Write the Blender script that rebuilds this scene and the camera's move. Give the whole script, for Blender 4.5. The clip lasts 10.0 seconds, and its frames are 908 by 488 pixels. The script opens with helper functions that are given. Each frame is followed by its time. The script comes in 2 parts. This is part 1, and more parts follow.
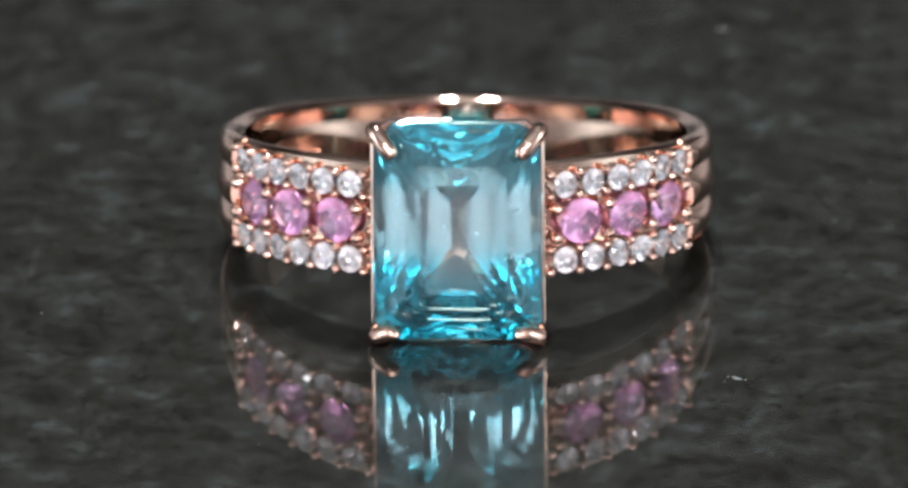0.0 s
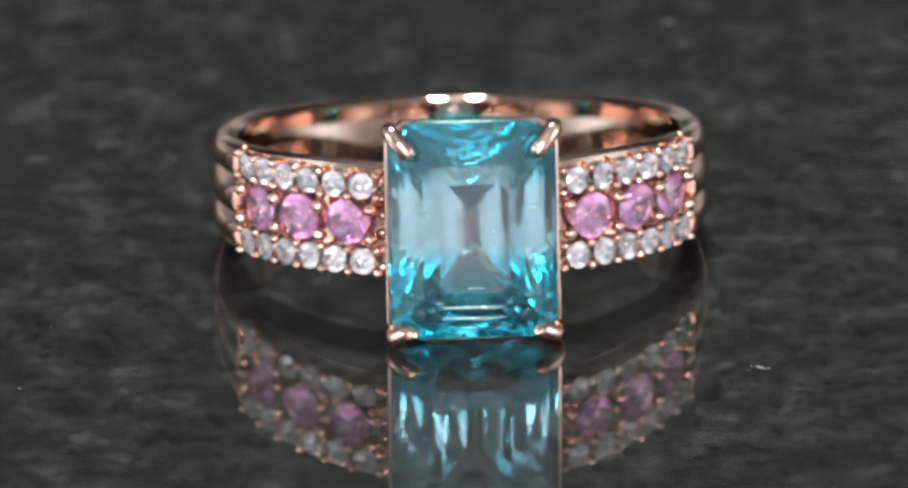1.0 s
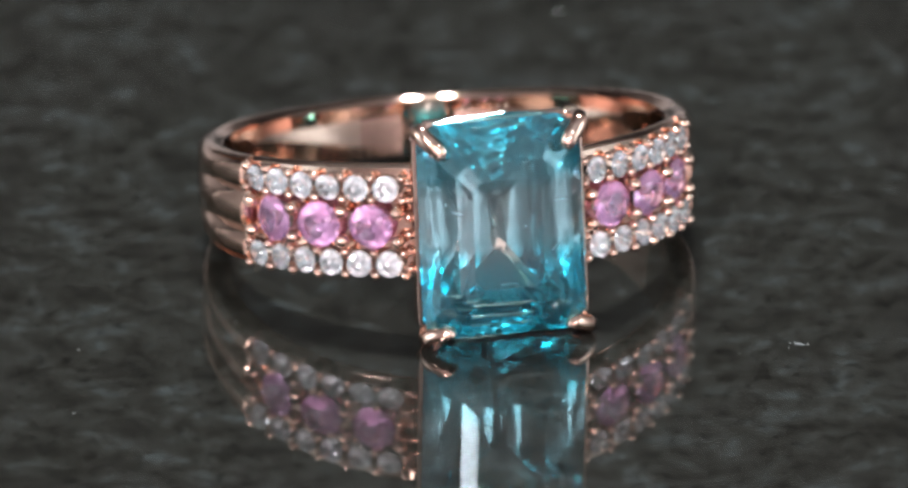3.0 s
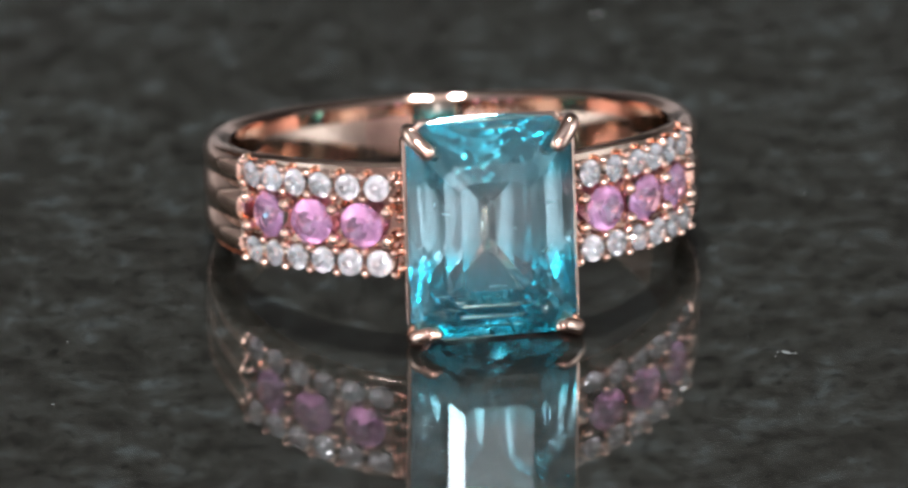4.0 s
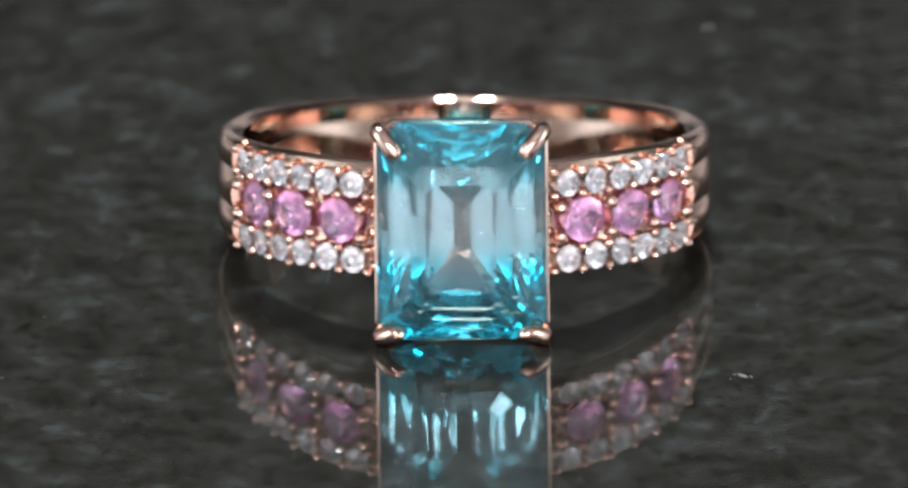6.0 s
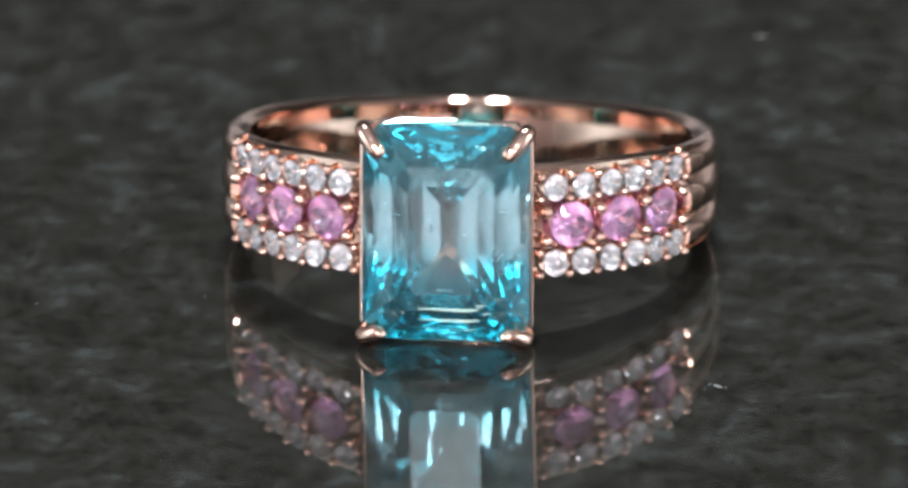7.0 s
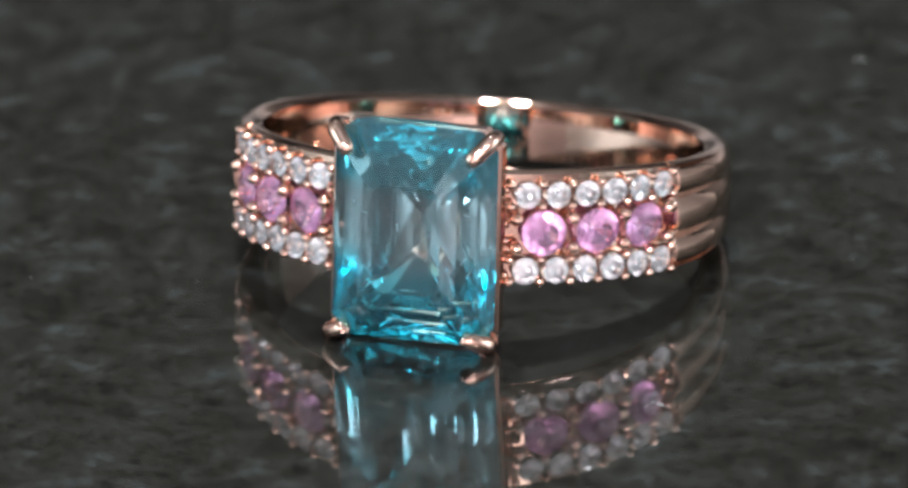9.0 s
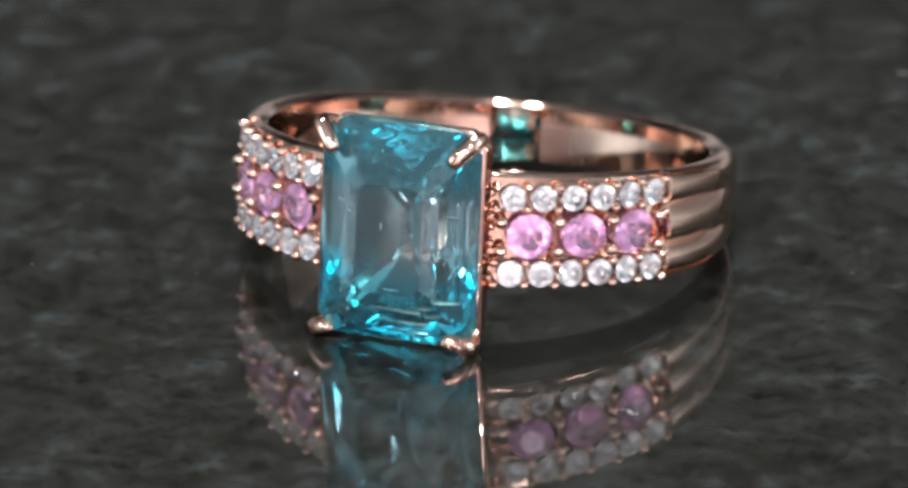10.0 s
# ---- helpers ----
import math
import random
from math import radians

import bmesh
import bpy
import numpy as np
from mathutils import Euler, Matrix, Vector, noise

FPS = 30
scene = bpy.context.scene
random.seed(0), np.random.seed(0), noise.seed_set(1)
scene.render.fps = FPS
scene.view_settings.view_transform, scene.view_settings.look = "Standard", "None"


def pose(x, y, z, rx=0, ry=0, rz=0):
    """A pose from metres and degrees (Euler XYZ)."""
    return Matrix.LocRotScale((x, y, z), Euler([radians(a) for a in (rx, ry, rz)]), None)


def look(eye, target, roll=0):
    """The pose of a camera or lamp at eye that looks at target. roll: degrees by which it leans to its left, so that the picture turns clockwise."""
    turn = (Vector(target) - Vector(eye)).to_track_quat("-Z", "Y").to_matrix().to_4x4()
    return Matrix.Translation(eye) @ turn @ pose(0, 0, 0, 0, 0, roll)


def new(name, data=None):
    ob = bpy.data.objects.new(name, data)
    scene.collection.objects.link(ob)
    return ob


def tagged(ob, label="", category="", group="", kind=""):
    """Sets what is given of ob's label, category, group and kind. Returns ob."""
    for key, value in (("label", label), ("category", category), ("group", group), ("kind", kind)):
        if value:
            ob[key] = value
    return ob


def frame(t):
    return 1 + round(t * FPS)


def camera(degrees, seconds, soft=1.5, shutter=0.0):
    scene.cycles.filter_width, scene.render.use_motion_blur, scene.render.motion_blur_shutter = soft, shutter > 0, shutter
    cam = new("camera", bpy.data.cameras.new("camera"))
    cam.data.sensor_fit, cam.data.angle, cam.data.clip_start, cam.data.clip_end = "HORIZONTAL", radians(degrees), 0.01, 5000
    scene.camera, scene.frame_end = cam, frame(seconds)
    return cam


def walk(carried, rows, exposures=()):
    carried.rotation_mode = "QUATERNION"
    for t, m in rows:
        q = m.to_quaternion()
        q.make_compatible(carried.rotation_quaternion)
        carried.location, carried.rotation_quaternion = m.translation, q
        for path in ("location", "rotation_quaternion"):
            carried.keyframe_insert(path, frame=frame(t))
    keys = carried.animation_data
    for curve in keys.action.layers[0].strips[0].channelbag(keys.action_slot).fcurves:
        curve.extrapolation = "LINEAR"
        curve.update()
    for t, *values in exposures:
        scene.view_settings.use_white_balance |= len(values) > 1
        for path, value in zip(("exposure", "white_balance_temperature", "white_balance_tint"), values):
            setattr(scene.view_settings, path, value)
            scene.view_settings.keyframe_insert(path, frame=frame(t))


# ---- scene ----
import functools

MM = 0.001

# ---- camera: a long macro lens that stands still ----
cam = camera(4.0, 10.0, soft=3.0)
ELEV, DIST = radians(22.56), 477.86 * MM
AIM = Vector((0.877 * MM, 0.0, 0.965 * MM))
EYE = AIM + Vector((0.0, -DIST * math.cos(ELEV), DIST * math.sin(ELEV)))
VIEW = look(EYE, AIM, -0.72)
walk(cam, [(0.0, VIEW), (10.0, VIEW)], [(0.0, 0.24, 6100.0, 10.0), (10.0, 0.24, 6100.0, 10.0)])
cam.data.dof.use_dof, cam.data.dof.focus_distance, cam.data.dof.aperture_fstop = True, DIST - 8 * MM, 75.0

# the turn of the turntable in degrees, time by time
TURN = [(0.0, 0.0), (0.5, 2.50), (1.0, 4.95), (1.5, 7.36), (2.0, 9.82), (2.5, 12.25), (2.9, 14.2), (3.05, 14.85),
        (3.15, 15.05), (3.25, 14.85), (3.4, 14.15), (4.0, 11.17), (4.5, 8.72), (5.0, 6.22), (5.5, 3.72), (6.0, 1.25),
        (6.5, -1.22), (7.0, -3.70), (7.5, -6.18), (8.0, -8.64), (8.5, -11.13), (9.0, -13.57), (9.5, -16.02), (10.0, -18.35)]

# ---- world and lamps ----
world = bpy.data.worlds.new("studio_world")
scene.world = world
world.use_nodes = True
world.node_tree.nodes["Background"].inputs[0].default_value = (0.5, 0.5, 0.5, 1)
world.node_tree.nodes["Background"].inputs[1].default_value = 0.05


def area_lamp(name, eye, target, sx, sy, radiance, colour):
    data = bpy.data.lights.new(name, "AREA")
    data.shape, data.size, data.size_y = "RECTANGLE", sx, sy
    data.energy = radiance * math.pi * sx * sy
    data.color = colour
    ob = new(name, data)
    ob.matrix_world = look(eye, target)
    return ob


def aimed(azimuth, elevation, distance):
    """A place round the turntable: azimuth in degrees from the camera's side towards +x."""
    a, e = radians(azimuth), radians(elevation)
    return Vector((math.sin(a) * math.cos(e), -math.cos(a) * math.cos(e), math.sin(e))) * distance


RING_AT = Vector((0.001, -0.003, 0.004))
# two bright strips and a dim diffuser on one side, a dim diffuser and a low strip on the other
for az, el, wide, tall, radiance in ((-16.6, 38.5, 36, 55, 230), (-10.2, 38.5, 9, 55, 230), 
                                     (-20.9, 38.5, 24, 60, 9), (-12.4, 38.5, 18, 60, 9), (16.2, 38.5, 84, 60, 7), (18.4, 31.0, 40, 18, 130)):
    area_lamp("spot_lamp", aimed(az, el, 0.5), RING_AT, wide * MM, tall * MM, radiance, (1.0, 0.98, 0.97))
for az in (-92, -84, -76, 76, 84, 92):
    for el in (26, 48):
        area_lamp("small_lamp", aimed(az, el, 0.6), RING_AT, 0.009, 0.009, 260, (1.0, 0.95, 0.88))
for az in (171, 189):
    area_lamp("overhead_lamp", aimed(az, 66, 0.6), RING_AT, 0.026, 0.056, 760, (0.97, 0.99, 1.0))
# extra narrow lamps, added only to make the stones sparkle
for az in (-15.5, 15.5):
    for el in (14, 22, 58):
        area_lamp("small_lamp", aimed(az, el, 0.6), RING_AT, 0.007, 0.018, 420, (0.95, 0.98, 1.0))
# added fill lamps out of view: they brighten the surfaces that gems and gold reflect
COOL = (0.80, 0.945, 1.0)
area_lamp("wall_fill_lamp", (0.0, -1.10, 0.42), (0.0, -1.40, 0.42), 0.8, 0.40, 12.0, (1.0, 1.0, 1.0))
area_lamp("wall_fill_lamp", (1.10, -0.40, 0.50), (1.40, -0.40, 0.50), 0.6, 0.40, 15.0, COOL)
area_lamp("wall_fill_lamp", (-1.10, -0.40, 0.50), (-1.40, -0.40, 0.50), 0.6, 0.40, 15.0, COOL)
# added low strip and corner fills that brighten the rim and plain band
area_lamp("wall_fill_lamp", (0.0, 1.30, 0.03), (0.0, 1.40, 0.03), 2.2, 0.16, 7.0, (1.0, 0.98, 0.96))
for x in (-1.0, 1.0):
    area_lamp("wall_fill_lamp", (x, 1.25, 0.22), (x, 1.4, 0.22), 0.55, 0.45, 2.8, (1.0, 0.98, 0.96))
area_lamp("ceiling_fill_lamp", (0.0, -0.60, 0.80), (0.0, -0.60, 1.20), 0.9, 0.5, 3.0, COOL)

# ---- materials ----


class Nodes:
    def __init__(self, name):
        self.mat = bpy.data.materials.new(name)
        self.mat.use_nodes = True
        self.tree = self.mat.node_tree
        self.bsdf = self.tree.nodes["Principled BSDF"]
        self.out = self.tree.nodes["Material Output"]

    def add(self, kind, **values):
        node = self.tree.nodes.new(kind)
        for key, value in values.items():
            node.inputs[key.replace("_", " ")].default_value = value
        return node

    def link(self, a, b):
        self.tree.links.new(a, b)

    def coords(self):
        return self.tree.nodes.new("ShaderNodeTexCoord").outputs["Object"]

    def noise(self, scale, detail=4.0, rough=0.55, vector=None):
        n = self.add("ShaderNodeTexNoise", Scale=scale, Detail=detail, Roughness=rough)
        self.link(vector or self.coords(), n.inputs["Vector"])
        return n.outputs["Fac"]

    def ramp(self, fac, stops):
        r = self.tree.nodes.new("ShaderNodeValToRGB")
        while len(r.color_ramp.elements) < len(stops):
            r.color_ramp.elements.new(0.5)
        for el, (pos, col) in zip(r.color_ramp.elements, stops):
            el.position, el.color = pos, (*col, 1) if len(col) == 3 else col
        self.link(fac, r.inputs["Fac"])
        return r.outputs["Color"]

    def bump(self, height, strength, distance):
        b = self.add("ShaderNodeBump", Strength=strength, Distance=distance)
        self.link(height, b.inputs["Height"])
        self.link(b.outputs["Normal"], self.bsdf.inputs["Normal"])


def gold_material(name, colour, rough, grain):
    m = Nodes(name)
    b = m.bsdf
    b.inputs["Metallic"].default_value = 1.0
    n = m.noise(2500.0, 3.0)
    m.link(m.ramp(n, [(0.3, [c * 0.94 for c in colour]), (0.7, colour)]), b.inputs["Base Color"])
    m.link(m.ramp(m.noise(900.0, 5.0), [(0.35, (rough,) * 3), (0.75, (rough * 2.2,) * 3)]), b.inputs["Roughness"])
    m.bump(m.noise(2600.0, 2.0), grain, 0.00004)
    return m.mat


def gem_material(name, tint, ior, cloud, body, pale=None):
    """Clear faceted stone with a milky diffuse share that lifts its darks; pale: grey reflected light painted across
    its middle.
    """
    m = Nodes(name)
    m.tree.nodes.remove(m.bsdf)
    colour = m.ramp(m.noise(900.0, 4.0), [(0.3, [c * 0.97 for c in tint]), (0.7, tint)])
    milky = m.ramp(m.noise(1700.0, 5.0), [(0.3, [c * 0.7 for c in body]), (0.7, body)])
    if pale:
        # the grey surroundings seen in the middle facets, painted into tint and milk
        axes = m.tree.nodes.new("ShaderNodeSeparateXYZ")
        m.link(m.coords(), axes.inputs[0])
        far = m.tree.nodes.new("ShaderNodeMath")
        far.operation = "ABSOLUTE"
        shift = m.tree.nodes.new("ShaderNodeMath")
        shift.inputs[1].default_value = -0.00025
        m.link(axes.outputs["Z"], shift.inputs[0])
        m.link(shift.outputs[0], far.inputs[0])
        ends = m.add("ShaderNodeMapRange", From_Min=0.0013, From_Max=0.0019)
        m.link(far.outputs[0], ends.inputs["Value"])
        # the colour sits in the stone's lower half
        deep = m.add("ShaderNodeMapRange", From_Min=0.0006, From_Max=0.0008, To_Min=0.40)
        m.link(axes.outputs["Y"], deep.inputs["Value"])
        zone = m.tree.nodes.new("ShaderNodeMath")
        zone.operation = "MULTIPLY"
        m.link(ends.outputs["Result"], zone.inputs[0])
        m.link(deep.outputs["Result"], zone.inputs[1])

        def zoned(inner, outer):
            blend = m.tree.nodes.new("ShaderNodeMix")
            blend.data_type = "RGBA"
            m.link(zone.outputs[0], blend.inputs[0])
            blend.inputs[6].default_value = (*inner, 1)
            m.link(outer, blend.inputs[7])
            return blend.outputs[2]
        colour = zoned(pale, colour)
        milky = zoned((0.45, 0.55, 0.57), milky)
    glass = m.add("ShaderNodeBsdfGlass", Roughness=0.0, IOR=ior)
    m.link(colour, glass.inputs["Color"])
    # diffuse share standing in for haze and lens bloom over the facets
    milk = m.tree.nodes.new("ShaderNodeBsdfDiffuse")
    m.link(milky, milk.inputs["Color"])
    mix = m.add("ShaderNodeMixShader", Fac=cloud)
    m.link(glass.outputs[0], mix.inputs[1])
    m.link(milk.outputs[0], mix.inputs[2])
    m.link(mix.outputs[0], m.out.inputs["Surface"])
    return m.mat


def granite_material():
    m = Nodes("polished_dark_granite")
    b = m.bsdf
    co = m.coords()
    warp = m.add("ShaderNodeTexNoise", Scale=260.0, Detail=3.0)
    m.link(co, warp.inputs["Vector"])
    mix = m.tree.nodes.new("ShaderNodeVectorMath")
    mix.operation = "MULTIPLY_ADD"
    mix.inputs[1].default_value = (0.0012, 0.0012, 0.0012)
    m.link(warp.outputs["Color"], mix.inputs[0])
    m.link(co, mix.inputs[2])
    blotch = m.noise(760.0, 8.0, 0.62, mix.outputs[0])
    grey = m.ramp(blotch, [(0.34, (0.0060, 0.0055, 0.0044)), (0.46, (0.0107, 0.0101, 0.0081)),
                           (0.57, (0.0150, 0.0148, 0.0124)), (0.68, (0.0255, 0.0285, 0.0270))])
    # black mica grains between the paler ones
    grain = m.ramp(m.noise(2300.0, 4.0, 0.6, mix.outputs[0]), [(0.34, (0.5,) * 3), (0.46, (1.0,) * 3)])
    dark = m.tree.nodes.new("ShaderNodeMix")
    dark.data_type, dark.blend_type = "RGBA", "MULTIPLY"
    dark.inputs[0].default_value = 1.0
    m.link(grey, dark.inputs[6])
    m.link(grain, dark.inputs[7])
    m.link(dark.outputs[2], b.inputs["Base Color"])
    b.inputs["IOR"].default_value = 1.75
    m.link(m.ramp(m.noise(700.0, 4.0), [(0.3, (0.015,) * 3), (0.8, (0.05,) * 3)]), b.inputs["Roughness"])
    m.bump(m.noise(300.0, 3.0), 0.02, 0.0001)
    return m.mat


def paint_material(name, colour, rough, scale=12.0):
    m = Nodes(name)
    n = m.noise(scale, 6.0)
    m.link(m.ramp(n, [(0.3, [c * 0.88 for c in colour]), (0.7, colour)]), m.bsdf.inputs["Base Color"])
    m.bsdf.inputs["Roughness"].default_value = rough
    m.bump(m.noise(scale * 30, 3.0), 0.08, 0.001)
    return m.mat


ROSE_GOLD = gold_material("rose_gold", (0.88, 0.59, 0.46), 0.035, 0.02)
GOLD_BRIGHT = gold_material("rose_gold_setting", (0.88, 0.56, 0.44), 0.035, 0.0)
# the last colour paints the grey reflection across the stone's middle
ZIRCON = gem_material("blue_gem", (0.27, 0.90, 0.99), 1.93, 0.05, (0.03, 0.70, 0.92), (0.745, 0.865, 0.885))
PINK = gem_material("pink_gem", (1.0, 0.85, 0.97), 1.77, 0.085, (1.0, 0.60, 0.92))
WHITE = gem_material("white_gem", (1.0, 1.0, 1.0), 2.15, 0.08, (0.94, 0.95, 1.0))
GRANITE = granite_material()
NEEDLE = paint_material("pale_inclusion", (0.85, 0.90, 0.92), 0.4, 3000.0)
FLECK = paint_material("pale_mineral", (0.11, 0.115, 0.11), 0.3, 900.0)
WALL_PAINT = paint_material("white_wall_paint", (0.72, 0.72, 0.71), 0.8)
ROSE_PAINT = paint_material("dusty_rose_wall_paint", (0.64, 0.52, 0.52), 0.8)
BACK_PAINT = paint_material("charcoal_wall_paint", (0.050, 0.049, 0.049), 0.8)
CEILING_PAINT = paint_material("grey_ceiling_paint", (0.40, 0.40, 0.40), 0.8)
TABLE_PAINT = paint_material("black_laminate", (0.03, 0.03, 0.03), 0.45, 30.0)


# ---- mesh helpers ----
def mesh_of(bm, name, material, smooth_angle=None):
    bmesh.ops.recalc_face_normals(bm, faces=bm.faces[:])
    me = bpy.data.meshes.new(name)
    for f in bm.faces:
        f.smooth = smooth_angle is not None
    bm.to_mesh(me)
    bm.free()
    if smooth_angle is not None:
        me.set_sharp_from_angle(angle=radians(smooth_angle))
    me.materials.append(material)
    return me


def part(name, me, parent, m=None, label=""):
    ob = new(name, me)
    ob.parent = parent
    if m is not None:
        ob.matrix_basis = m
    return tagged(ob, label)


def loft(bm, rings, cap_start=True, cap_end=True):
    """Skins closed rings of points, one after another."""
    rows = [[bm.verts.new(p) for p in ring] for ring in rings]
    n = len(rows[0])
    for a, b in zip(rows, rows[1:]):
        for k in range(n):
            bm.faces.new((a[k], a[(k + 1) % n], b[(k + 1) % n], b[k]))
    if cap_start:
        bm.faces.new(rows[0][::-1])
    if cap_end:
        bm.faces.new(rows[-1])
    return rows


def octagon(hx, hz, cut, y):
    """A rectangle with cut corners, in millimetres, across the stone's axis."""
    return [Vector(p) * MM for p in ((hx - cut, y, -hz), (hx, y, -hz + cut), (hx, y, hz - cut), (hx - cut, y, hz),
                                     (-hx + cut, y, hz), (-hx, y, hz - cut), (-hx, y, -hz + cut), (-hx + cut, y, -hz))]


def box_mesh(name, sx, sy, sz, material, bevel=0.0):
    bm = bmesh.new()
    bmesh.ops.create_cube(bm, size=1.0)
    for v in bm.verts:
        v.co = Vector((v.co.x * sx, v.co.y * sy, v.co.z * sz))
    if bevel:
        bmesh.ops.bevel(bm, geom=bm.edges[:], offset=bevel, segments=2, affect="EDGES")
    return mesh_of(bm, name, material)


# ---- the studio round the turntable ----
def studio():
    def slab(name, at, size, material, label):
        ob = new(name, box_mesh(name, *size, material))
        ob.location = at
        return tagged(ob, label, kind="structure")
    slab("floor", (0, 0, -0.80), (3.0, 3.0, 0.1), BACK_PAINT, "plain charcoal studio floor")
    slab("ceiling", (0, 0, 1.27), (3.0, 3.0, 0.1), CEILING_PAINT, "plain grey studio ceiling")
    slab("wall_north", (0, 1.45, 0.235), (3.0, 0.1, 1.96), BACK_PAINT, "plain charcoal painted studio wall")
    slab("wall_south", (0, -1.45, 0.235), (3.0, 0.1, 1.96), ROSE_PAINT, "plain dusty rose painted studio wall")
    slab("wall_east", (1.45, 0, 0.235), (0.1, 2.8, 1.96), WALL_PAINT, "plain white painted studio wall")
    slab("wall_west", (-1.45, 0, 0.235), (0.1, 2.8, 1.96), WALL_PAINT, "plain white painted studio wall")
    table = new("table")
    table.location = (0, 0, -0.75)
    tagged(table, "black laminate studio table under the turntable", "table")
    part("tabletop", box_mesh("tabletop", 1.2, 0.9, 0.03, TABLE_PAINT, 0.003), table, pose(0, 0, 0.723))
    leg = box_mesh("leg", 0.05, 0.05, 0.706, TABLE_PAINT, 0.003)
    for x in (-0.55, 0.55):
        for y in (-0.4, 0.4):
            part("leg", leg, table, pose(x, y, 0.354))


def turntable_slab():
    bm = bmesh.new()
    n = 128
    rings = []
    for r, z in ((0.109, -0.012), (0.110, -0.011), (0.110, -0.001), (0.109, 0.0)):
        rings.append([(r * math.cos(2 * math.pi * k / n), r * math.sin(2 * math.pi * k / n), z) for k in range(n)])
    loft(bm, rings)
    ob = new("granite_turntable", mesh_of(bm, "granite_turntable", GRANITE, 30))
    # pale mineral flecks that catch the light
    rng = random.Random(3)
    spots = [(11.0, -10.6, 0.34), (11.3, -10.75, 0.16), (10.7, -10.5, 0.12), (10.55, -10.9, 0.09), (11.3, 23.5, 0.40), (-14.2, -3.8, 0.11),
             (-15.7, -9.4, 0.13), (-8.1, -2.9, 0.10), (-4.0, 13.5, 0.12), (15.0, 4.0, 0.10)]
    spots += [(rng.uniform(-17, 19), rng.uniform(-17, 12), rng.uniform(0.03, 0.07)) for _ in range(26)]
    for x, y, size in spots:
        fb = bmesh.new()
        turn = rng.uniform(0, math.pi)
        rim = []
        for k in range(7):
            a = 2 * math.pi * k / 7
            r = size * rng.uniform(0.5, 1.0)
            u, v = r * math.cos(a), 0.35 * r * math.sin(a)
            rim.append(Vector((u * math.cos(turn) - v * math.sin(turn), u * math.sin(turn) + v * math.cos(turn), 0)) * MM)
        loft(fb, [[p + Vector((0, 0, -0.00002)) for p in rim], [p * 0.9 + Vector((0, 0, 0.000006)) for p in rim]])
        part("mineral_fleck", mesh_of(fb, "mineral_fleck", FLECK), ob, pose(x * MM, y * MM, 0))
    return tagged(ob, "polished dark grey granite disc turning under the ring", "turntable")


# ---- the ring; its own axes: x across, y from the stone to the back, z along the finger hole ----
AZIMUTH = -2.42
HEAD_TILT, BAND_TILT = -8.02, -9.7   # degrees by which stone and band lean back
HUB_Y = 9.78                      # from the prong tips to the middle of the finger hole
R_IN, R_OUT, R_SEAT = 8.12, 9.17, 8.56
HALF_FRONT = 1.92
BAND_UP = 0.12                    # the band's middle over the stone's
WHITE_AT, WHITE_STEP, WHITE_Z = 25.9, 7.25, 1.40
PINK_AT, PINK_STEP, ROW_EDGE = 30.0, 13.3, 0.90
PAVE_FROM, PAVE_TO = 20.0, 65.9   # degrees either side of the stone
FOOT_Y, FOOT_Z = 0.45, -4.165      # lowest edge of the setting

# the setting's foot and the back of the band both stand on the slab
SIN_H, COS_H = math.sin(radians(-HEAD_TILT)), math.cos(radians(-HEAD_TILT))
SIN_B, COS_B = math.sin(radians(-BAND_TILT)), math.cos(radians(-BAND_TILT))
TIP_Z = FOOT_Y * SIN_H - FOOT_Z * COS_H
HALF_BACK = (TIP_Z + BAND_UP * COS_B - (HUB_Y + R_OUT) * SIN_B) / COS_B
TIP = Matrix.Translation(Vector((0, -HUB_Y * COS_B, TIP_Z)) * MM)
LIFT_HEAD = TIP @ Matrix.Translation((0.05 * MM, 0, 0)) @ Matrix.Rotation(radians(HEAD_TILT), 4, "X")
LIFT_BAND = TIP @ Matrix.Rotation(radians(BAND_TILT), 4, "X") @ Matrix.Translation((0, 0, BAND_UP * MM))


def smoothstep(a, b, x):
    t = min(1.0, max(0.0, (x - a) / (b - a)))
    return t * t * (3 - 2 * t)


def half_height(phi):
    return HALF_FRONT + (HALF_BACK - HALF_FRONT) * smoothstep(72.0, 172.0, phi)


def rim_rise(phi):
    """How far the upper rim stands over the stones towards the setting."""
    return 0.36 * (1.0 - smoothstep(30.0, 92.0, abs(phi)))


def domed_rim(inner, outer, h, drop_in, drop_out):
    """The rounded edge of the band, from the finger hole outwards."""
    pts = []
    for k in range(11):
        u = k / 10.0
        fall = drop_in * ((0.62 - u) / 0.62) ** 2 if u < 0.62 else drop_out * ((u - 0.62) / 0.38) ** 2
        pts.append((inner + (outer - inner) * u, h - fall))
    return pts


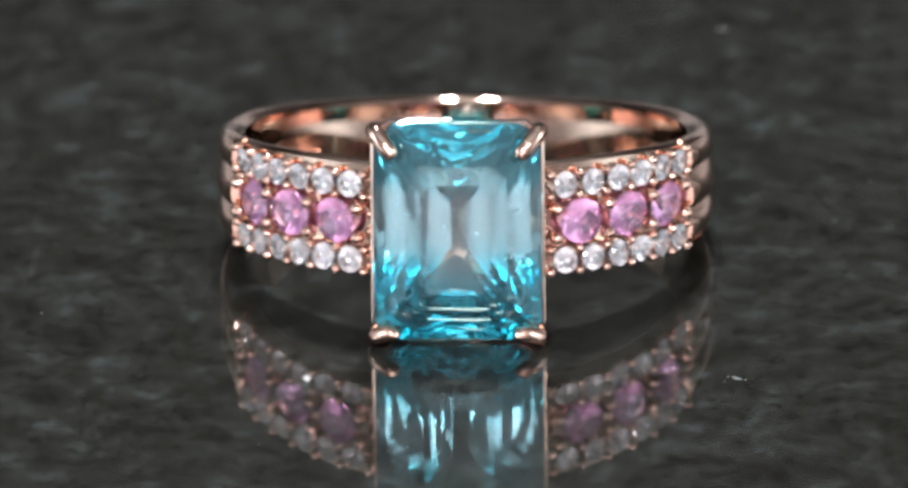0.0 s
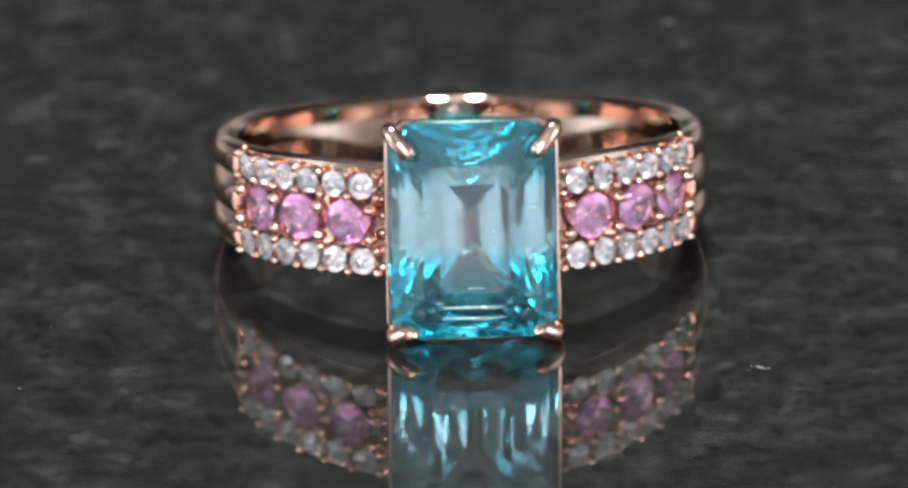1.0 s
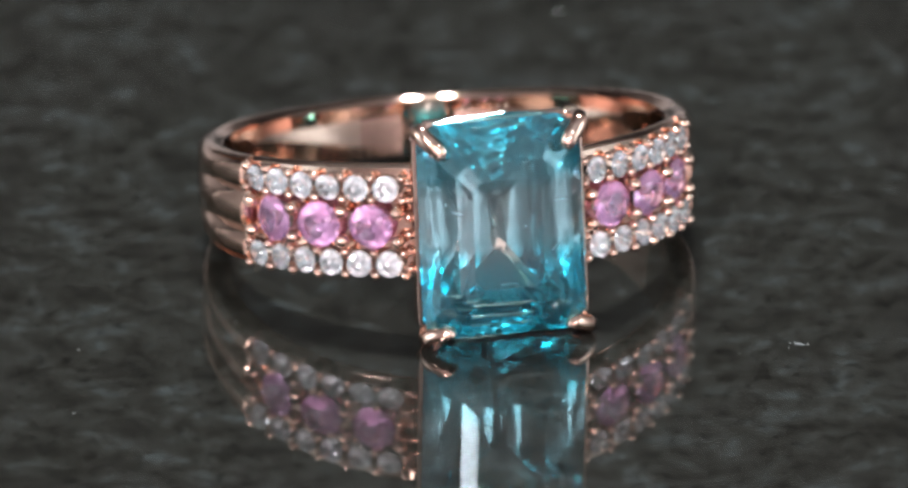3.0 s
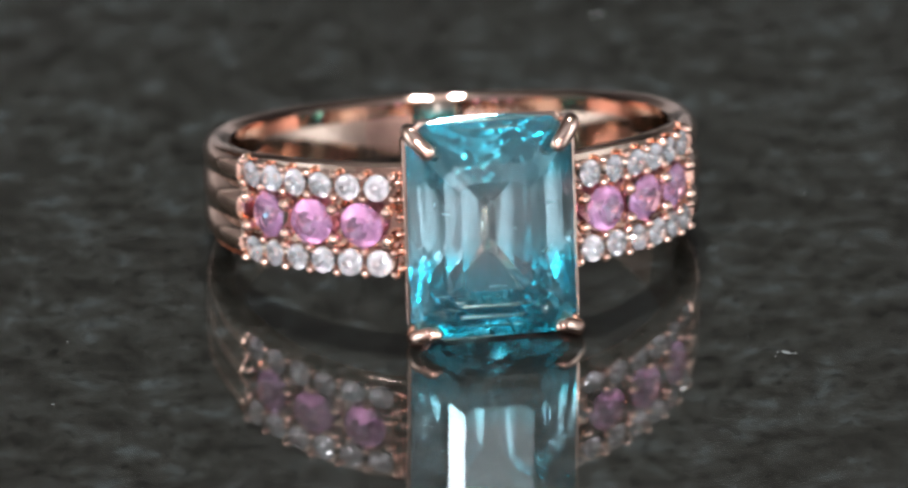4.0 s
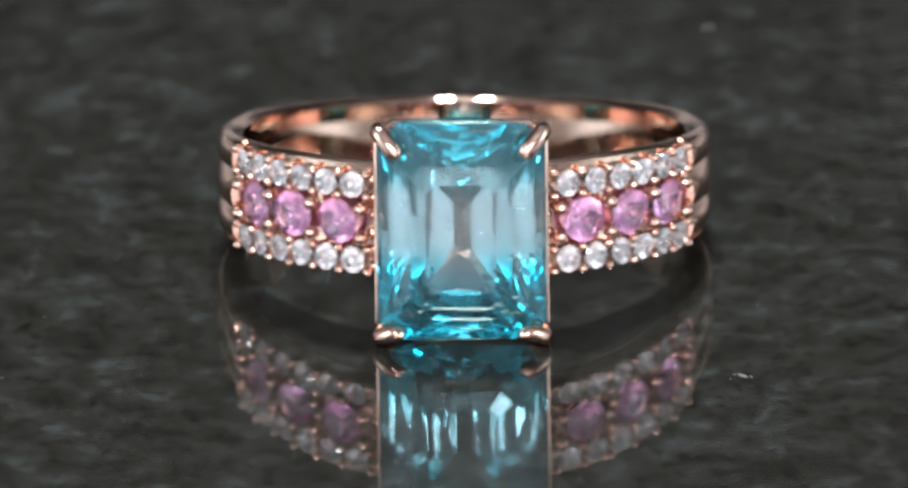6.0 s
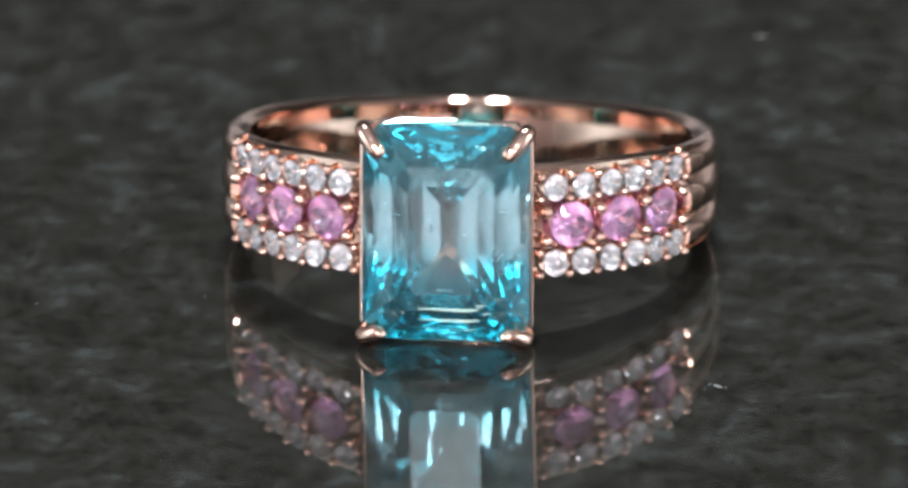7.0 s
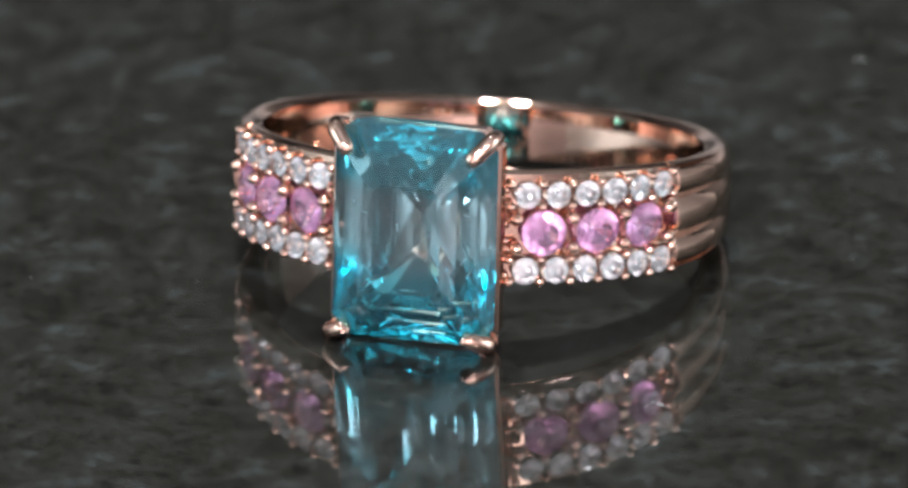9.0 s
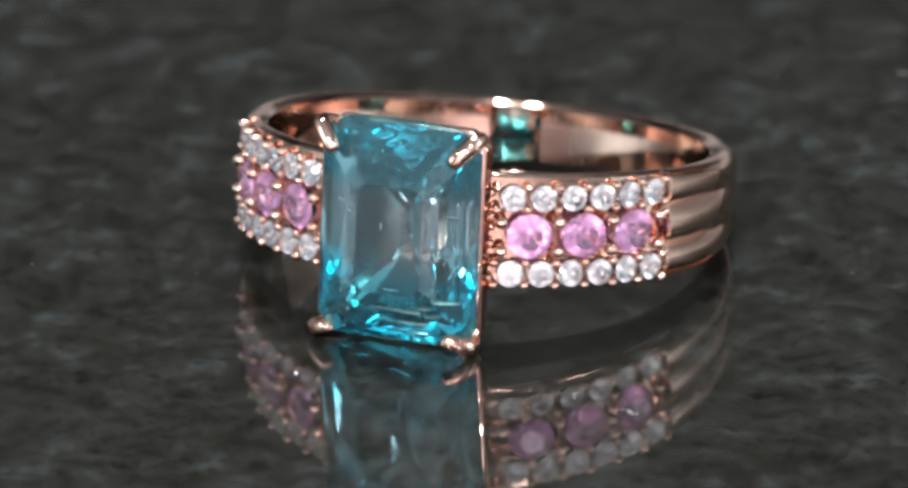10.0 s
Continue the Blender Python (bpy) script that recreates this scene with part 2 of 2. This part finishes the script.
def band_profile(phi):
    """Closed outline (radius, height) of the plain band at phi degrees from the stone."""
    h = half_height(phi)
    wall = [(R_IN, -h + 0.5), (R_IN - 0.02, 0.0), (R_IN, h - 0.5)]
    top = domed_rim(R_IN + 0.02, R_OUT - 0.25, h, 0.22, 0.08)
    low = [(r, -z) for r, z in domed_rim(R_IN + 0.02, R_OUT - 0.25, h, 0.07, 0.08)[::-1]]
    outer = []
    fade = 1.0 - smoothstep(78.0, 104.0, phi)
    for k in range(31):
        v = 1.0 - 2.0 * k / 30.0
        crown = R_OUT - 0.10 * v * v - 0.16 * max(0.0, abs(v) - 0.88) / 0.12
        u = abs(v) / 0.40 if abs(v) < 0.40 else (abs(v) - 0.70) / 0.30
        ridge = (0.36 if abs(v) < 0.70 else 0.16) * min(1.0, abs(u)) ** 2.2
        outer.append((crown + 0.04 * fade - ridge * fade, v * (h - 0.09)))
    up = rim_rise(phi)
    return [(r, z + up * max(0.0, z / h) ** 2) for r, z in wall + top + outer + low]


def rail_profile(phi, end):
    """Outline of the rim over (end 1) or under (end -1) the set stones."""
    rim = R_SEAT + 0.22
    h = HALF_FRONT + (rim_rise(phi) if end > 0 else 0.0)
    pts = [(R_IN + 0.02, HALF_FRONT - 0.20)] + domed_rim(R_IN + 0.02, rim, h, 0.20 if end > 0 else 0.07, 0.14) + [(rim, HALF_FRONT - 0.20)]
    return [(r, z * end) for r, z in pts]


def around(phi, r, z):
    """A place on the band: phi degrees from the stone, towards +x."""
    a = radians(phi)
    return Vector((r * math.sin(a), HUB_Y - r * math.cos(a), z)) * MM


def pierced_cell(bm, p0, p1, z0, z1, pc, zc, hole):
    """A piece of the shoulder's wall with a round seat cut through it under one stone."""
    border = [(p0 + (p1 - p0) * k / 8, z0) for k in range(8)] + [(p1, z0 + (z1 - z0) * k / 6) for k in range(6)]
    border += [(p1 + (p0 - p1) * k / 8, z1) for k in range(8)] + [(p0, z1 + (z0 - z1) * k / 6) for k in range(6)]
    circle = []
    for p, z in border:
        u, v = radians(p - pc) * R_SEAT, z - zc
        d = math.hypot(u, v)
        circle.append((pc + math.degrees(u / d * hole / R_SEAT), zc + v / d * hole))
    loft(bm, [[around(p, R_IN, z) for p, z in border], [around(p, R_IN, z) for p, z in circle],
              [around(p, R_SEAT - 0.02, z) for p, z in circle], [around(p, R_SEAT, z) for p, z in border]], False, False)


def build_band(ring):
    # plain back of the band, with a short chamfer where the set stones end
    rows, turns = [], [PAVE_TO, PAVE_TO + 1.1]
    turns += [PAVE_TO + 1.1 + (178.9 - PAVE_TO) * k / 75.0 for k in range(1, 76)]
    turns += [360.0 - t for t in turns[-2::-1]]
    for t in turns:
        away = min(t, 360.0 - t)
        most = R_SEAT + 0.24 if away <= PAVE_TO + 0.01 else 99.0
        rows.append([around(t, min(r, most), z) for r, z in band_profile(away)])
    bm = bmesh.new()
    loft(bm, rows)
    part("band", mesh_of(bm, "band", ROSE_GOLD, 38), ring, LIFT_BAND)

    def swept(name, side, outline, a=PAVE_FROM, b=PAVE_TO, steps=24):
        sm, rows_of = bmesh.new(), []
        for k in range(steps + 1):
            phi = a + (b - a) * k / steps
            rows_of.append([around(side * phi, r, z) for r, z in (outline(phi) if callable(outline) else outline)])
        loft(sm, rows_of)
        part(name, mesh_of(sm, name, ROSE_GOLD, 38), ring, LIFT_BAND)

    inner = HALF_FRONT - 0.20
    for side in (-1, 1):
        bm = bmesh.new()
        for end in (-1, 1):
            for k in range(6):
                a = PAVE_FROM if k == 0 else WHITE_AT + WHITE_STEP * (k - 0.5)
                b = PAVE_TO if k == 5 else WHITE_AT + WHITE_STEP * (k + 0.5)
                pierced_cell(bm, side * a, side * b, end * ROW_EDGE, end * inner, side * (WHITE_AT + WHITE_STEP * k), end * WHITE_Z, 0.30)
        for k in range(3):
            a = PAVE_FROM if k == 0 else PINK_AT + PINK_STEP * (k - 0.5)
            b = PAVE_TO if k == 2 else PINK_AT + PINK_STEP * (k + 0.5)
            pierced_cell(bm, side * a, side * b, -ROW_EDGE, ROW_EDGE, side * (PINK_AT + PINK_STEP * k), 0.0, 0.56)
        bmesh.ops.remove_doubles(bm, verts=bm.verts[:], dist=0.000002)
        part("pierced_shoulder", mesh_of(bm, "pierced_shoulder", GOLD_BRIGHT, 38), ring, LIFT_BAND, "rose gold seat plate pierced under each stone")
        for end in (-1, 1):
            swept("shoulder_rim", side, functools.partial(rail_profile, end=end))
            z = end * ROW_EDGE
            swept("row_ridge", side, [(R_SEAT - 0.05, z - 0.05), (R_SEAT + 0.14, z - 0.04), (R_SEAT + 0.16, z),
                                      (R_SEAT + 0.14, z + 0.04), (R_SEAT - 0.05, z + 0.05)])
        swept("end_wall", side, [(R_IN, -inner), (R_SEAT + 0.12, -inner), (R_SEAT + 0.12, inner), (R_IN, inner)], PAVE_FROM - 0.6, PAVE_FROM, 1)


def brilliant_mesh(name, radius, material, crown=0.36, depth=0.80):
    """A round brilliant: table, crown, girdle, pavilion; it looks along +z."""
    def circle(n, r, z, shift=0.0):
        return [Vector((math.cos(2 * math.pi * (k + shift) / n) * r, math.sin(2 * math.pi * (k + shift) / n) * r, z)) * radius * MM
                for k in range(n)]
    bm = bmesh.new()
    table = [bm.verts.new(p) for p in circle(8, 0.56, crown)]
    mid = [bm.verts.new(p) for p in circle(8, 0.80, crown * 0.62, 0.5)]
    up = [bm.verts.new(p) for p in circle(16, 1.0, 0.03)]
    down = [bm.verts.new(p) for p in circle(16, 1.0, -0.03)]
    low = [bm.verts.new(p) for p in circle(8, 0.34, -depth * 0.66, 0.5)]
    culet = bm.verts.new(Vector((0, 0, -depth)) * radius * MM)
    bm.faces.new(table)
    for k in range(8):
        j = (k + 1) % 8
        bm.faces.new((table[k], mid[k], table[j]))
        bm.faces.new((table[j], mid[k], up[(2 * k + 2) % 16], mid[j]))
        bm.faces.new((mid[k], up[2 * k], up[2 * k + 1]))
        bm.faces.new((mid[k], up[2 * k + 1], up[(2 * k + 2) % 16]))
        bm.faces.new((low[k], down[2 * k + 1], down[2 * k]))
        bm.faces.new((low[k], down[(2 * k + 2) % 16], down[2 * k + 1]))
        bm.faces.new((low[k], low[j], down[(2 * k + 2) % 16]))
        bm.faces.new((culet, low[j], low[k]))
    for k in range(16):
        bm.faces.new((up[k], down[k], down[(k + 1) % 16], up[(k + 1) % 16]))
    return mesh_of(bm, name, material)


def bead_mesh(name, radius, material):
    bm = bmesh.new()
    bmesh.ops.create_uvsphere(bm, u_segments=12, v_segments=8, radius=radius * MM)
    for v in bm.verts:
        v.co.z *= 1.25
    return mesh_of(bm, name, material, 60)


def outward(phi, r, z, spin=0.0, lean=0.0):
    """Pose on the band with +z pointing out of it."""
    a = radians(phi)
    out = Vector((math.sin(a), -math.cos(a), 0))
    turn = out.to_track_quat("Z", "X").to_matrix().to_4x4()
    return LIFT_BAND @ Matrix.Translation(around(phi, r, z)) @ turn @ pose(0, 0, 0, lean, 0, spin)


def build_pave(ring):
    rng = random.Random(5)
    white = brilliant_mesh("white_stone", 0.495, WHITE)
    pink = brilliant_mesh("pink_stone", 0.85, PINK)
    small, large = bead_mesh("small_bead", 0.19, GOLD_BRIGHT), bead_mesh("large_bead", 0.265, GOLD_BRIGHT)
    for side in (-1, 1):
        for k in range(6):
            for row in (-1, 1):
                m = outward(side * (WHITE_AT + WHITE_STEP * k), 9.00, row * WHITE_Z, rng.uniform(0, 90), rng.uniform(-10, 10))
                part("white_stone", white, ring, m, "small clear round brilliant stone")
        for k in range(3):
            m = outward(side * (PINK_AT + PINK_STEP * k), 8.98, 0.0, rng.uniform(0, 90), rng.uniform(-9, 9))
            part("pink_stone", pink, ring, m, "round pale pink brilliant stone")
        for k in range(7):
            for row in (-1, 1):
                for dz in (-0.41, 0.41):
                    part("small_bead", small, ring, outward(side * (22.0 + 7.22 * k), 9.02, row * WHITE_Z + dz))
        for k in range(6):
            part("small_bead", small, ring, outward(side * 20.9, 8.80, -1.60 + 0.64 * k))
        for k in range(4):
            for dz in (-0.54, 0.54):
                part("large_bead", large, ring, outward(side * (PINK_AT + PINK_STEP * (k - 0.5)), 9.10, dz))


def build_stone(ring):
    """Step-cut octagonal centre stone."""
    rng = random.Random(11)
    g = 0.55
    bm = bmesh.new()
    crown = [(1.27, 2.02, 0.32, g - 1.28), (1.84, 2.68, 0.45, g - 1.11), (2.46, 3.44, 0.60, g - 0.64), (3.05, 4.03, 0.72, g - 0.02)]
    below = [(3.05, 4.03, 0.72, g + 0.02), (2.42, 3.40, 0.62, g + 0.85), (1.62, 2.48, 0.44, g + 1.72), (0.80, 1.50, 0.24, g + 2.42)]
    points = [p for a in crown + below for p in octagon(*a)]
    points += [Vector((0, g + 2.95, z)) * MM for z in (-0.55, 0.55)]
    # short brilliant facets on the two ends and the corners under the girdle
    for (ax, az, ac, ay), (bx, bz, bc, by) in zip(below, below[1:] + [(0.05, 0.55, 0.0, g + 2.95)]):
        for f, across in ((0.0, 8), (0.2, 9), (0.4, 8), (0.6, 9), (0.8, 8)):
            hx, hz, cut, y = (a + (b - a) * f for a, b in ((ax, bx), (az, bz), (ac, bc), (ay, by)))
            if y < g + 0.1:
                continue
            for side in (-1, 1):
                for z in (-0.35, -0.55, -0.75):
                    points.append(Vector((side * (hx + rng.uniform(0.0, 0.05)), y, z * hz)) * MM)
            for end in (-1, 1):
                for k in range(across):
                    u = -1 + 2 * (k + 0.5 + rng.uniform(-0.25, 0.25)) / across
                    out = rng.uniform(0.0, 0.30)
                    if end > 0 or abs(u) > 0.55:
                        points.append(Vector((u * (hx - cut * 0.6), y, end * (hz + out))) * MM)
                for side in (-1, 1):
                    out = rng.uniform(0.0, 0.14)
                    points.append(Vector((side * (hx - cut * 0.45 + out), y, end * (hz - cut * 0.45 + out))) * MM)
    for p in points:
        bm.verts.new(p)
    bmesh.ops.convex_hull(bm, input=bm.verts[:])
    bmesh.ops.delete(bm, geom=[v for v in bm.verts if not v.link_faces], context="VERTS")
    # small cuts across the upper end and the corners of the lower half
    for f in bm.faces[:]:
        mid = f.calc_center_median() / MM
        if mid.y > g + 0.12 and abs(mid.z) > 1.5 and (mid.z > 0 or abs(mid.x) > 0.9) and f.calc_area() > 0.30 * MM * MM:
            bmesh.ops.poke(bm, faces=[f], offset=rng.uniform(-0.05, 0.05) * MM)
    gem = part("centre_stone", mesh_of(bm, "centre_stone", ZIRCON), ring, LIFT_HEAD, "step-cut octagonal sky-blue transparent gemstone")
    # pale needles and feathers inside the stone, close under its face
    for x, y, z, length, turn in ((1.95, -0.10, 0.95, 0.42, 4), (-1.55, -0.20, 0.80, 0.20, 20), (-1.85, 0.05, 1.10, 0.16, 80), (0.05, -0.35, -1.95, 0.60, 2),
                                  (1.70, 0.0, -0.75, 0.34, -50), (1.95, 0.1, -1.15, 0.55, -58), (-0.45, -0.3, 0.35, 0.30, 88), (0.75, -0.3, 0.15, 0.12, 30)):
        nb = bmesh.new()
        bmesh.ops.create_cone(nb, cap_ends=True, segments=6, radius1=0.022 * MM, radius2=0.006 * MM, depth=length * MM)
        part("inclusion", mesh_of(nb, "inclusion", NEEDLE), gem, Matrix.Translation(Vector((x, g + y - 0.12, z)) * MM) @ pose(0, 0, 0, 0, 90 + turn, 0))


def rail_mesh(name, hx, hz, cut, y, thick, deep):
    outer, inner = (hx, hz, cut), (hx - thick, hz - thick, cut - thick * 0.4)
    e = 0.04
    rings = [octagon(*inner, y), octagon(hx - e, hz - e, cut, y + 0.05), octagon(*outer, y + 0.05 + e), octagon(hx, hz - 0.05, cut, y + deep - e),
             octagon(hx - e, hz - 0.05 - e, cut, y + deep), octagon(hx - thick, hz - 0.05 - thick, cut - thick * 0.4, y + deep)]
    bm = bmesh.new()
    rows = loft(bm, rings, False, False)
    for k in range(8):
        bm.faces.new((rows[-1][k], rows[-1][(k + 1) % 8], rows[0][(k + 1) % 8], rows[0][k]))
    return mesh_of(bm, name, GOLD_BRIGHT, 25)


def prong_mesh(sx, sz):
    """A claw that rises along the corner of the stone and bends over its edge."""
    path = [((1.55, 3.25, 2.30), 0.28), ((2.15, 2.0, 3.00), 0.29), ((2.72, 1.05, 3.62), 0.29), ((2.94, 0.55, 3.83), 0.29),
            ((2.98, 0.22, 3.87), 0.30), ((2.90, -0.06, 3.78), 0.325), ((2.70, -0.27, 3.56), 0.325), ((2.46, -0.42, 3.30), 0.325),
            ((2.33, -0.49, 3.16), 0.29), ((2.26, -0.525, 3.08), 0.24), ((2.21, -0.55, 3.03), 0.15), ((2.19, -0.56, 3.01), 0.04)]
    bm = bmesh.new()
    if sz < 0:
        path = path[:5] + [((2.92, -0.06, 3.76), 0.325), ((2.70, -0.27, 3.66), 0.325), ((2.44, -0.42, 3.55), 0.325),
                           ((2.29, -0.49, 3.49), 0.30), ((2.21, -0.525, 3.45), 0.24), ((2.16, -0.55, 3.43), 0.15), ((2.14, -0.56, 3.42), 0.04)]
    # a smooth run of points through the marks of the path
    marks = [Vector((x * sx, y, z * sz, r)) for (x, y, z), r in path]
    run = []
    for k in range(len(marks) - 1):
        p0, p1, p2, p3 = (marks[min(max(k + j, 0), len(marks) - 1)] for j in (-1, 0, 1, 2))
        for u in (0.0, 0.25, 0.5, 0.75):
            run.append(0.5 * (2 * p1 + (p2 - p0) * u + (2 * p0 - 5 * p1 + 4 * p2 - p3) * u ** 2 + (3 * p1 - p0 - 3 * p2 + p3) * u ** 3))
    run.append(marks[-1])
    rings, pts = [], [p.to_3d() for p in run]
    side = Vector((sz, 0, -sx)).normalized()
    for k, r in enumerate(p.w for p in run):
        d = (pts[min(k + 1, len(pts) - 1)] - pts[max(k - 1, 0)]).normalized()
        up = d.cross(side).normalized()
        rings.append([(pts[k] + (side * math.cos(2 * math.pi * j / 20) + up * math.sin(2 * math.pi * j / 20)) * r) * MM for j in range(20)])
    loft(bm, rings)
    return mesh_of(bm, "prong", GOLD_BRIGHT, 70)


def build_setting(ring):
    part("upper_rail", rail_mesh("upper_rail", 3.16, 4.09, 0.64, 0.61, 0.12, 0.70), ring, LIFT_HEAD, "thin rose gold frame round the stone")
    part("lower_rail", rail_mesh("lower_rail", 2.06, 2.84, 0.52, 2.30, 0.28, 0.32), ring, LIFT_HEAD)
    for sx in (-1, 1):
        for sz in (-1, 1):
            part("prong", prong_mesh(sx, sz), ring, LIFT_HEAD, "rounded rose gold claw")


def gemstone_ring():
    ring = new("gemstone_ring")
    tagged(ring, "rose gold ring, blue step-cut stone, pink and white side stones", "ring")
    build_band(ring)
    build_setting(ring)
    build_stone(ring)
    build_pave(ring)
    return ring


studio()
granite = turntable_slab()
jewel = gemstone_ring()

# where the hub stands on the slab when the turntable is at zero
TIP_CENTRE = Vector((0.940, -6.961, 4.267))
BACKWARD = Vector((-math.sin(radians(AZIMUTH)), math.cos(radians(AZIMUTH)), 0)) * COS_B
HUB = TIP_CENTRE + BACKWARD * HUB_Y
RING_POSE = pose(HUB.x * MM, HUB.y * MM, 0.0, 0, 0, AZIMUTH)


def motions():
    walk(granite, [(t, pose(0, 0, 0, 0, 0, a)) for t, a in TURN])
    walk(jewel, [(t, pose(0, 0, 0, 0, 0, a) @ RING_POSE) for t, a in TURN])


motions()
